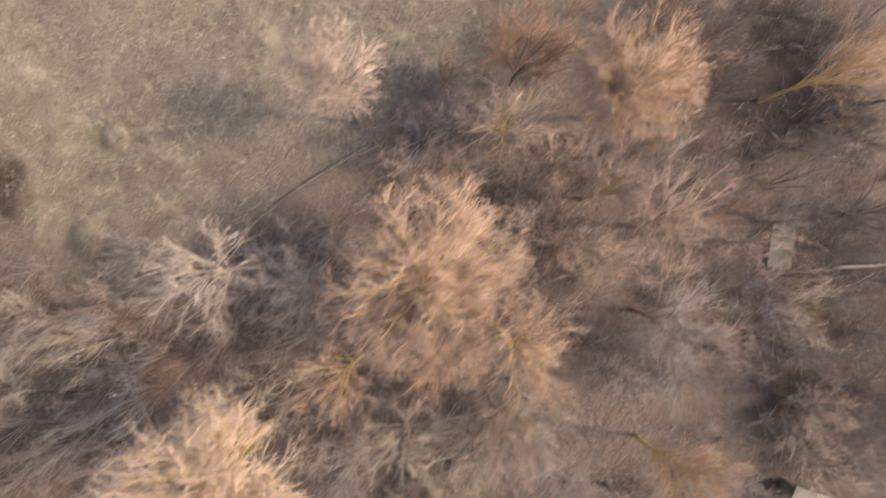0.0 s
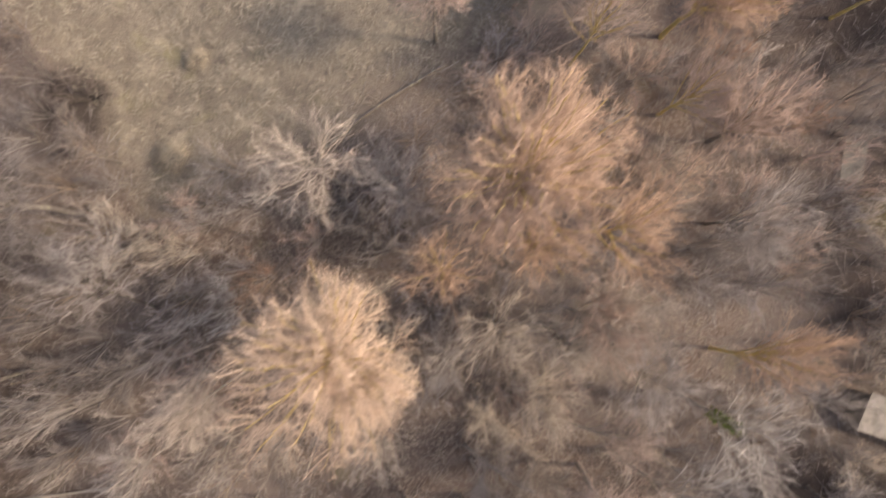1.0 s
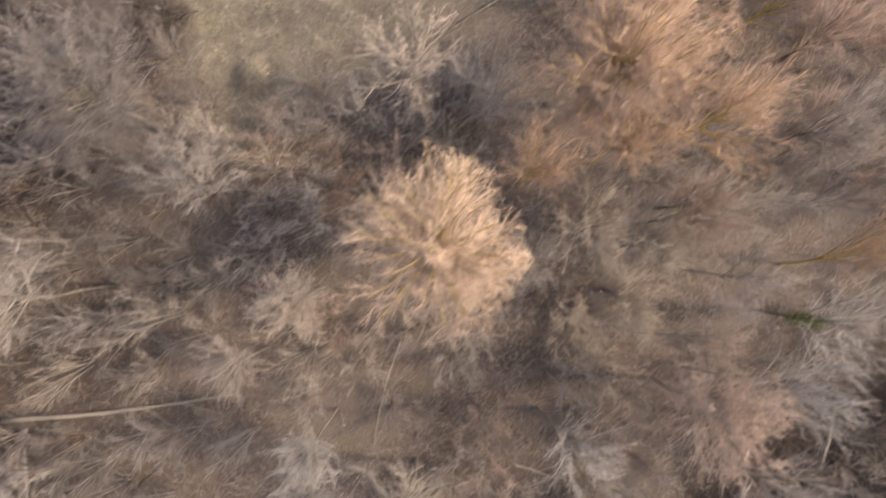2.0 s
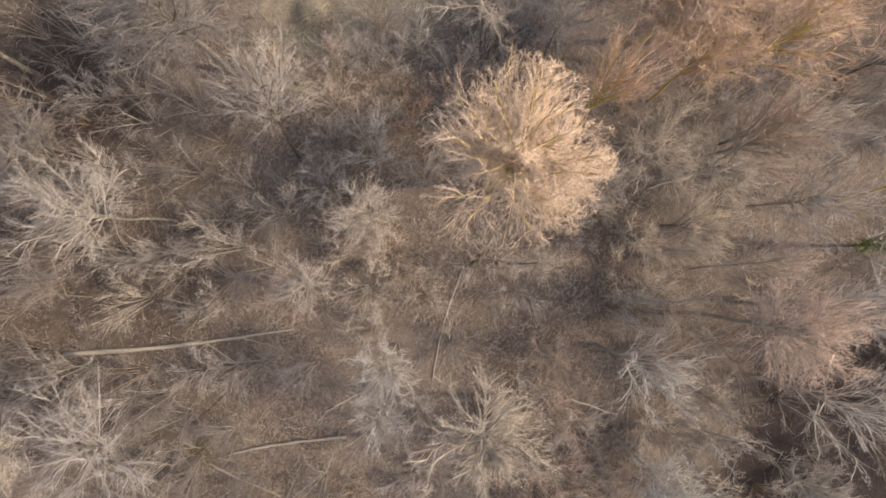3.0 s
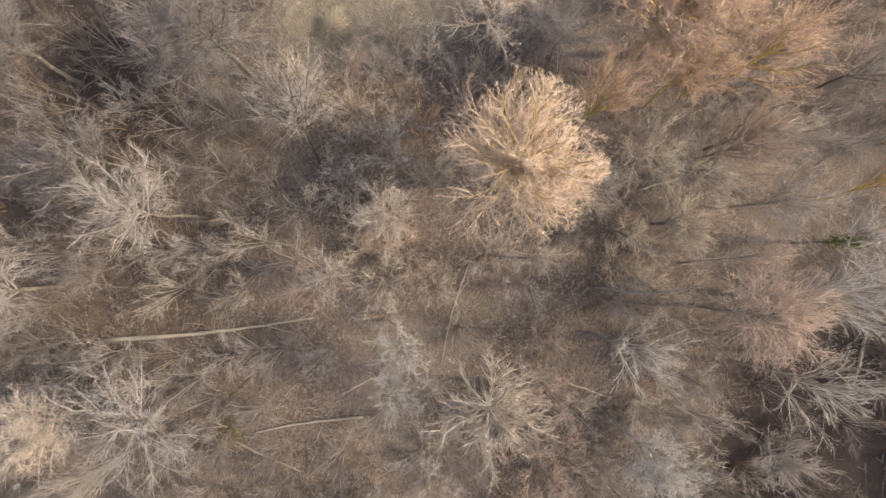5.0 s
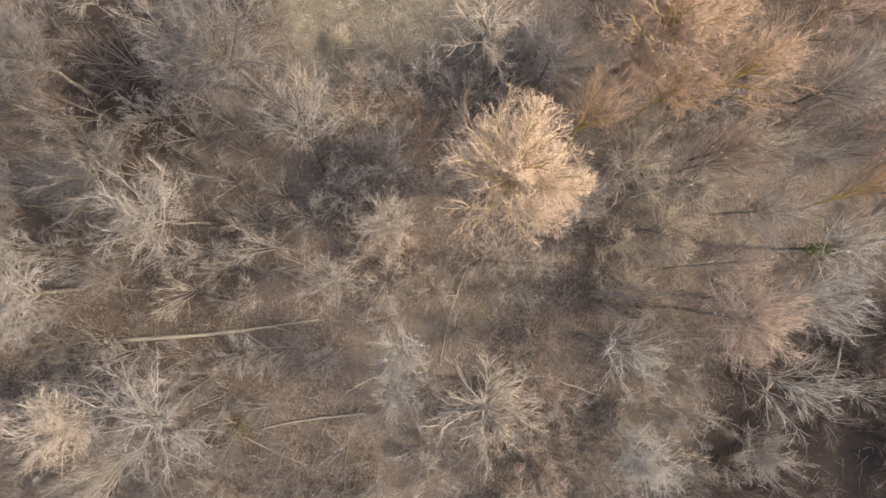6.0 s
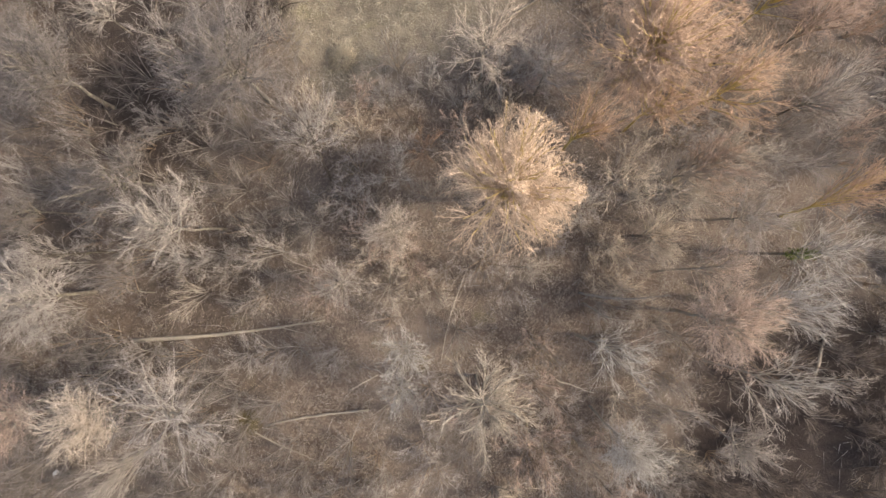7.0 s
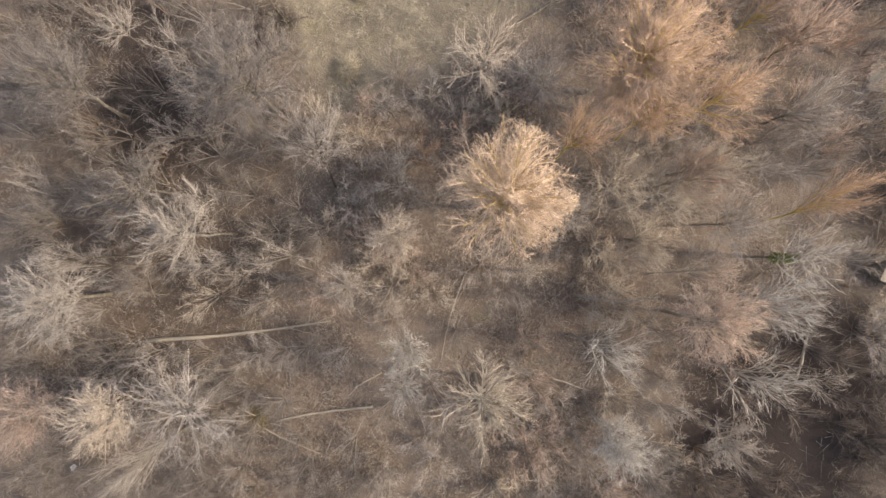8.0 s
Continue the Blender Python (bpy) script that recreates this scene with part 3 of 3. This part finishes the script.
outer = places[285:]
undergrowth("undergrowth", "dim grey brown leafless undergrowth filling the wood", [p for p in outer if (p[0] < -10 or p[1] < -18) and not (p[0] > 3 and p[1] < -16)], TWIGS["umber"])
undergrowth("undergrowth", "dark leafless undergrowth over wet mud", [p for p in outer if p[0] > 3 and p[1] < -16], TWIGS["dark"])
undergrowth("undergrowth", "dim leafless undergrowth in the damp east of the wood", [p for p in outer if p[0] > 12 and p[1] >= -16], TWIGS["umber"])
undergrowth("undergrowth", "rusty leafless undergrowth filling the wood", [p for p in outer if -10 <= p[0] <= 12 and p[1] >= -16 and not p[1] < -18], TWIGS["rust"])


# ------------------------------------------------------------- fallen wood
def pole(name, label, a, b, thick, thin, material, bow=0.2, seed=0, forks=(), sides=8):
    """A trunk or branch lying from a to b (x, y, height over the ground), with side branches as its parts."""
    rng = np.random.default_rng(seed)
    n = 14
    u = np.linspace(0, 1, n)[:, None]
    A, B = [np.array((x, y, floor_at(x, y) + z)) for x, y, z in (a, b)]
    side = unit(np.cross(B - A, [0, 0, 1.0]))
    P = A + (B - A) * u + side * bow * np.sin(u * 3.1) + np.cumsum(rng.normal(size=(n, 3)) * 0.02, 0) * [1, 1, 0.3]
    lying = a[2] < 0.6 and b[2] < 0.6
    if lying:
        P[:, 2] = [floor_at(x, y) for x, y in P[:, :2]] + np.linspace(a[2], b[2], n)
    R = np.linspace(thick, thin, n) * (1 + 0.12 * rng.normal(size=n))
    base = P[0].copy()
    log = new(name)
    log.location = base
    v, f = tubes((P - base)[None], R[None], sides)
    last = len(v) - sides
    ends = [np.array([list(range(sides))[::-1]]), np.array([[last + k for k in range(sides)]])]
    me = bpy.data.meshes.new("trunk")
    me.from_pydata(v.tolist(), [], f.tolist() + ends[0].tolist() + ends[1].tolist())
    me.polygons.foreach_set("use_smooth", [True] * len(f) + [False, False])
    me.materials.append(material)
    part("trunk", me, log)
    for share, angle, length in forks:
        i = int(share * (n - 1))
        way = unit(P[i + 1] - P[i])
        c, s = math.cos(radians(angle)), math.sin(radians(angle))
        way = np.array([way[0] * c - way[1] * s, way[0] * s + way[1] * c, 0.06])
        w = np.linspace(0, 1, 7)[:, None]
        F = P[i] + way * length * w + np.cumsum(rng.normal(size=(7, 3)) * 0.06, 0) * w
        F[:, 2] = np.maximum(F[:, 2], [floor_at(x, y) + 0.03 for x, y in F[:, :2]])
        part("branch", mesh_of("branch", [tubes((F - base)[None], np.linspace(R[i] * 0.5, 0.012, 7)[None], 5)], material), log)
    return tagged(log, label, "fallen branch" if thick < 0.1 else "log")


pole("fallen_log", "long pale barkless fallen trunk lying on leaf litter", (-31.5, -17.75, 0.14), (-19.2, -16.35, 0.10), 0.155, 0.05, BARK["weathered"], 0.25, 1,
     [(0.66, -38, 3.0), (0.80, -25, 2.4), (0.86, 22, 1.6), (0.93, 15, 1.4)], 10)
pole("fallen_log", "thin pale fallen trunk lying on brown litter", (-22.9, -23.15, 0.10), (-16.3, -22.15, 0.12), 0.06, 0.085, BARK["weathered"], -0.15, 2,
     [(0.95, 60, 0.9), (0.95, -70, 0.6)])
pole("fallen_branch", "weathered grey branch lying on leaf litter", (-23.8, -23.5, 0.06), (-19.9, -25.25, 0.06), 0.055, 0.03, BARK["weathered"], 0.1, 3, [(0.7, 30, 0.8)])
pole("fallen_branch", "dark thin branch lying on leaf litter", (-24.6, -21.4, 0.05), (-22.8, -19.6, 0.05), 0.045, 0.025, BARK["dark"], 0.05, 4)
pole("fallen_branch", "short pale branch lying on leaf litter", (-17.6, -20.8, 0.05), (-15.7, -19.8, 0.05), 0.05, 0.03, BARK["pale"], 0.03, 5)
pole("leaning_snag", "pale dead pole leaning without its crown", (-3.0, -14.6, 0.0), (-0.1, -14.2, 8.0), 0.085, 0.015, BARK["grey"], 0.35, 6)
pole("leaning_snag", "thin dead pole leaning beside a taller one", (-2.7, -15.2, 0.0), (-1.3, -15.6, 6.0), 0.05, 0.012, BARK["pale"], 0.3, 7)
pole("fallen_branch", "thin straw coloured branch on the litter", (-4.4, -20.1, 0.06), (-2.0, -20.8, 0.06), 0.05, 0.03, BARK["pale"], 0.08, 8, [(0.6, 35, 0.8)])
pole("fallen_branch", "long thin pale shoot lying on leaf litter", (-10.3, -13.4, 0.10), (-11.8, -19.2, 0.08), 0.035, 0.02, BARK["pale"], 0.2, 9)
pole("fallen_branch", "long thin brown shoot lying on leaf litter", (-6.3, -22.8, 0.08), (-5.5, -26.4, 0.08), 0.045, 0.025, BARK["brown"], 0.2, 10)
pole("fallen_log", "pale fallen trunk lying across dark mud", (11.9, -20.6, 0.1), (12.8, -17.2, 0.1), 0.11, 0.07, BARK["pale"], 0.08, 11)
pole("fallen_log", "brown slender trunk fallen at the meadow's edge", (-3.9, 5.2, 0.15), (-12.2, -1.2, 0.10), 0.075, 0.04, BARK["dim"], 0.5, 12,
     [(0.55, 20, 2.6), (0.7, -24, 2.4), (0.8, 25, 1.8), (0.88, -30, 1.6)])
pole("fallen_log", "slender pale trunk lying in dark undergrowth", (20.0, -0.9, 0.1), (24.5, -0.6, 0.1), 0.07, 0.05, BARK["grey"], 0.08, 13)
pole("fallen_branch", "pale branch lying in low undergrowth", (-0.4, -8.9, 0.2), (2.2, -8.3, 0.25), 0.05, 0.03, BARK["pale"], 0.05, 14)


# ------------------------------------------------------------- litter, sticks and grass
def leaf_litter():
    rng = np.random.default_rng(21)
    n = 42000
    x, y = rng.uniform(-40, 22, n), rng.uniform(-32, 12, n)
    keep = np.array([in_meadow(a, b) < rng.random() for a, b in zip(x.tolist(), y.tolist())])
    for a, b, r, darkened in [m for m in MUD_AND_SHADE if m[3] > 0.5]:
        keep &= np.hypot(x - a, y - b) > r * rng.uniform(0.5, 1.0, n)
    x, y = x[keep], y[keep]
    n = len(x)
    z = np.array([floor_at(a, b) for a, b in zip(x.tolist(), y.tolist())]) + rng.uniform(0.004, 0.03, n)
    a, size = rng.uniform(0, 6.283, n), rng.uniform(0.035, 0.08, n)
    c, s = np.cos(a) * size, np.sin(a) * size
    tip = rng.uniform(0.0, 0.05, n)
    v = np.stack([np.stack([x + c, y + s, z + tip], 1), np.stack([x - s * 0.6, y + c * 0.6, z], 1),
                  np.stack([x - c, y - s, z + tip * 0.6], 1), np.stack([x + s * 0.6, y - c * 0.6, z + 0.012], 1)], 1).reshape(-1, 3)
    b = np.arange(n)[:, None] * 4
    f = np.stack([b + [0, 1, 2], b + [0, 2, 3]], 1).reshape(-1, 3)
    me = mesh_of("leaf_litter", [(v, f)], leaf_material("dead_leaves", (0.085, 0.066, 0.054), (0.26, 0.218, 0.182)))
    tagged(new("leaf_litter", me), "curled brown dead leaves strewn over the wood floor", "leaf litter", "", "stuff")


def fallen_sticks():
    rng = np.random.default_rng(22)
    n = 5200
    A = np.stack([rng.uniform(-40, 22, n), rng.uniform(-32, 10, n), np.zeros(n)], 1)
    keep = np.array([in_meadow(a, b) < 0.4 + 0.5 * rng.random() for a, b, _ in A.tolist()])
    A = A[keep]
    n = len(A)
    a, size = rng.uniform(0, 6.283, n), rng.uniform(0.3, 1.5, n) ** 1.4
    B = A + np.stack([np.cos(a) * size, np.sin(a) * size, np.zeros(n)], 1)
    for end in (A, B):
        end[:, 2] = [floor_at(p, q) for p, q, _ in end.tolist()]
        end[:, 2] += rng.uniform(0.02, 0.14, n)
    me = mesh_of("fallen_sticks", [spikes(A, B, rng.uniform(0.008, 0.022, n))], TWIGS["grey"])
    tagged(new("fallen_sticks", me), "grey dead sticks strewn over the wood floor", "sticks", "", "stuff")


def dead_stalks(seed, clumps, label, material, tall):
    """Low clumps of dead stems and bramble between the shrubs, arching out from their feet."""
    rng = np.random.default_rng(seed)
    x, y = rng.uniform(-40, 22, clumps), rng.uniform(-31, 12, clumps)
    keep = np.array([in_meadow(a, b) < 0.5 * rng.random() + 0.2 and noise.noise((a * 0.35, b * 0.35, seed)) > rng.uniform(-0.6, 0.3) for a, b in zip(x.tolist(), y.tolist())])
    for a, b, r, darkened in [m for m in MUD_AND_SHADE if m[3] > 0.5]:
        keep &= np.hypot(x - a, y - b) > r * rng.uniform(0.3, 0.9, clumps)
    x, y = x[keep], y[keep]
    n, k = len(x), 14
    z = np.array([floor_at(a, b) for a, b in zip(x.tolist(), y.tolist())]) - 0.02
    A = np.repeat(np.stack([x, y, z], 1), k, 0) + rng.normal(size=(n * k, 3)) * [0.20, 0.20, 0.0]
    a = rng.uniform(0, 6.283, n * k)
    size = np.repeat(rng.uniform(0.5, 1.2, n), k) * rng.uniform(0.5, 1.3, n * k) * tall
    B = A + np.stack([np.cos(a) * size, np.sin(a) * size, size * rng.uniform(0.15, 0.8, n * k)], 1) * 0.8
    me = mesh_of("dead_stalks", [spikes(A, B, rng.uniform(0.005, 0.010, n * k))], material)
    tagged(new("dead_stalks", me), label, "undergrowth", "", "stuff")


def meadow_grass():
    rng = np.random.default_rng(23)
    tufts = 8200
    x, y = rng.uniform(-42, 14, tufts), rng.uniform(-12, 18, tufts)
    keep = np.array([in_meadow(a, b) > 0.15 + 0.6 * rng.random() and noise.noise((a * 0.55, b * 0.55, 5.0)) + 0.5 * noise.noise((a * 1.7, b * 1.7, 9.0)) > rng.uniform(-0.55, 0.35)
                     for a, b in zip(x.tolist(), y.tolist())])
    x, y = x[keep], y[keep]
    k = 12
    n = len(x)
    z = np.array([floor_at(a, b) for a, b in zip(x.tolist(), y.tolist())]) - 0.02
    A = np.repeat(np.stack([x, y, z], 1), k, 0) + rng.normal(size=(n * k, 3)) * [0.13, 0.13, 0.0]
    a = np.repeat(rng.uniform(0, 6.283, n), k) + rng.normal(size=n * k) * 0.9
    size = np.repeat(rng.uniform(0.18, 0.5, n), k) * rng.uniform(0.6, 1.2, n * k)
    M = A + np.stack([np.cos(a) * size * 0.45, np.sin(a) * size * 0.45, size * 0.5], 1)
    B = A + np.stack([np.cos(a) * size * 1.2, np.sin(a) * size * 1.2, size * 0.22], 1)
    side = np.stack([-np.sin(a), np.cos(a), np.zeros(n * k)], 1) * 0.012
    v = np.stack([A - side, A + side, M + side, M - side, B], 1).reshape(-1, 3)
    b = np.arange(n * k)[:, None] * 5
    f = np.concatenate([b + [0, 1, 2], b + [0, 2, 3], b + [3, 2, 4]])
    me = mesh_of("meadow_grass", [(v, f)], leaf_material("dead_grass", (0.19, 0.17, 0.135), (0.42, 0.378, 0.305)))
    tagged(new("meadow_grass", me), "matted dead straw grass of the meadow", "grass", "", "stuff")


def tussock(x, y, radius, label):
    """A clump of pale dead grass, blades arching out from the middle."""
    rng = np.random.default_rng(int(abs(x * 10)))
    n = 420
    a, r = rng.uniform(0, 6.283, n), np.sqrt(rng.random(n)) * radius * 0.55
    A = np.stack([x + np.cos(a) * r, y + np.sin(a) * r, np.full(n, floor_at(x, y) - 0.03)], 1)
    a = a + rng.normal(size=n) * 0.5
    reach = rng.uniform(0.3, 0.75, n) * radius
    B = A + np.stack([np.cos(a) * reach, np.sin(a) * reach, rng.uniform(0.15, 0.6, n) * radius], 1)
    tagged(new("grass_tussock", mesh_of("grass_tussock", [spikes(A, B, np.full(n, 0.016))], STRAW)), label, "grass")


STRAW = leaf_material("pale_straw", (0.27, 0.235, 0.18), (0.50, 0.44, 0.35))
for x, y, radius in ((-18.3, 0.5, 1.1), (-17.3, 5.9, 0.8)):
    tussock(x, y, radius, "pale straw tussock of dead grass in the meadow")
leaf_litter()
fallen_sticks()
dead_stalks(31, 5200, "fine grey dead stems low on the wood floor", TWIGS["grey"], 0.9)
dead_stalks(32, 3600, "straw coloured dead stems low on the wood floor", TWIGS["straw"], 0.7)
meadow_grass()


# ------------------------------------------------------------- concrete in the undergrowth
def weathered(name, base):
    m = Nodes(name)
    stain = m.noise(1.4, 5.0, 0.6)
    colour = m.mix(m.ramp(stain, 0.42, 0.62), base, tuple(v * 0.55 for v in base))
    colour = m.mix(m.ramp(m.noise(9.0, 5.0), 0.35, 0.75, 0.0, 0.35), colour, (0.24, 0.23, 0.18))
    m.bump(m.noise(30.0, 4.0), 0.4, 0.01)
    return m.done(colour, 0.9)


CONCRETE = weathered("weathered_concrete", (0.19, 0.178, 0.16))
SHEET = weathered("faded_roof_sheet", (0.27, 0.243, 0.215))


def block(name, size, at, material, parent, turn=(0, 0, 0), bevel=0.02, label=""):
    bm = bmesh.new()
    bmesh.ops.create_cube(bm, size=1.0)
    bmesh.ops.scale(bm, vec=size, verts=bm.verts)
    bmesh.ops.bevel(bm, geom=bm.edges[:], offset=bevel, segments=2, affect="EDGES", profile=0.6)
    me = bpy.data.meshes.new(name)
    bm.to_mesh(me)
    bm.free()
    me.materials.append(material)
    ob = new(name, me)
    ob.parent, ob.matrix_basis = parent, pose(*at, *turn)
    return tagged(ob, label)


def slab(x, y, turn):
    thing = tagged(new("concrete_slab"), "pale weathered concrete slab half sunk in leaf litter", "slab")
    thing.matrix_world = pose(x, y, floor_at(x, y), 0, 2, turn)
    block("slab", (1.25, 2.2, 0.30), (0, 0, 0.12), CONCRETE, thing, bevel=0.04)
    block("post", (0.10, 0.12, 1.0), (-0.66, 0.75, 0.5), SHEET, thing, (0, -6, 0), 0.015, "thin whitish concrete post")


def shed(x, y, turn):
    thing = tagged(new("low_shed"), "low shed with a faded stained sheet roof", "shed")
    thing.matrix_world = pose(x, y, floor_at(x, y), 0, 0, turn)
    for name, size, at in (("wall", (4.3, 0.12, 1.5), (2.2, -0.10, 0.74)), ("wall", (4.3, 0.12, 1.35), (2.2, -1.70, 0.665)),
                           ("wall", (0.12, 1.48, 1.40), (0.11, -0.90, 0.69)), ("wall", (0.12, 1.48, 1.40), (4.29, -0.90, 0.69))):
        block(name, size, at, CONCRETE, thing)
    block("roof", (4.7, 2.05, 0.07), (2.2, -0.90, 1.50), SHEET, thing, (3.5, 0, 0), 0.015, "faded pale roof sheet with dark stains")


slab(17.3, 0.1, -8)
shed(17.45, -11.75, -20)


# ------------------------------------------------------------- ivy and scraps
def ivy(tree):
    """Ivy leaves round the middle of a trunk."""
    rng = np.random.default_rng(41)
    n = 420
    a, z = rng.uniform(0, 6.283, n), rng.uniform(3.6, 6.2, n)
    r = rng.uniform(0.10, 0.34, n)
    c = np.stack([np.cos(a) * r, np.sin(a) * r, z], 1)
    u, w = unit(rng.normal(size=(n, 3))) * 0.075, unit(rng.normal(size=(n, 3))) * 0.055
    v = np.stack([c - u, c + w, c + u, c - w], 1).reshape(-1, 3)
    f = np.arange(n * 4).reshape(-1, 4)
    part("ivy", mesh_of("ivy", [(v, f)], leaf_material("ivy_leaves", (0.06, 0.085, 0.02), (0.16, 0.19, 0.05))), tree, "green ivy leaves")


ivy(ivied)


def plain(name, colour, rough):
    m = Nodes(name)
    dirt = m.ramp(m.noise(6.0, 4.0), 0.5, 0.75, 0.0, 0.5)
    return m.done(m.mix(dirt, colour, tuple(v * 0.5 for v in colour)), rough)


def scrap(x, y, radius):
    """A crumpled plastic bag."""
    bm = bmesh.new()
    bmesh.ops.create_icosphere(bm, subdivisions=3, radius=radius)
    for v in bm.verts:
        v.co *= 1 + 0.5 * noise.noise(v.co * 9.0)
        v.co.z *= 0.45
    me = bpy.data.meshes.new("plastic_bag")
    bm.to_mesh(me)
    bm.free()
    me.materials.append(plain("white_plastic", (0.72, 0.72, 0.72), 0.4))
    ob = new("plastic_bag", me)
    ob.location = (x, y, floor_at(x, y) + radius * 0.3)
    tagged(ob, "crumpled white plastic bag lying on the litter", "bag")


def crate(x, y, turn):
    """A white plastic tub with a rim, standing beside the shed."""
    tub = tagged(new("plastic_tub"), "white plastic tub standing beside the shed", "tub")
    tub.matrix_world = pose(x, y, floor_at(x, y), 0, 0, turn)
    white = plain("tub_plastic", (0.70, 0.71, 0.73), 0.45)
    block("bottom", (0.78, 0.58, 0.03), (0, 0, 0.04), white, tub)
    for at, size in (((0, 0.28, 0.26), (0.78, 0.03, 0.45)), ((0, -0.28, 0.26), (0.78, 0.03, 0.45)), ((0.375, 0, 0.26), (0.03, 0.53, 0.45)), ((-0.375, 0, 0.26), (0.03, 0.53, 0.45))):
        block("wall", size, at, white, tub, bevel=0.008)
    block("lid", (0.84, 0.64, 0.04), (0, 0, 0.51), white, tub, bevel=0.015)


scrap(-36.4, -26.3, 0.22)
crate(20.1, -14.95, -20)
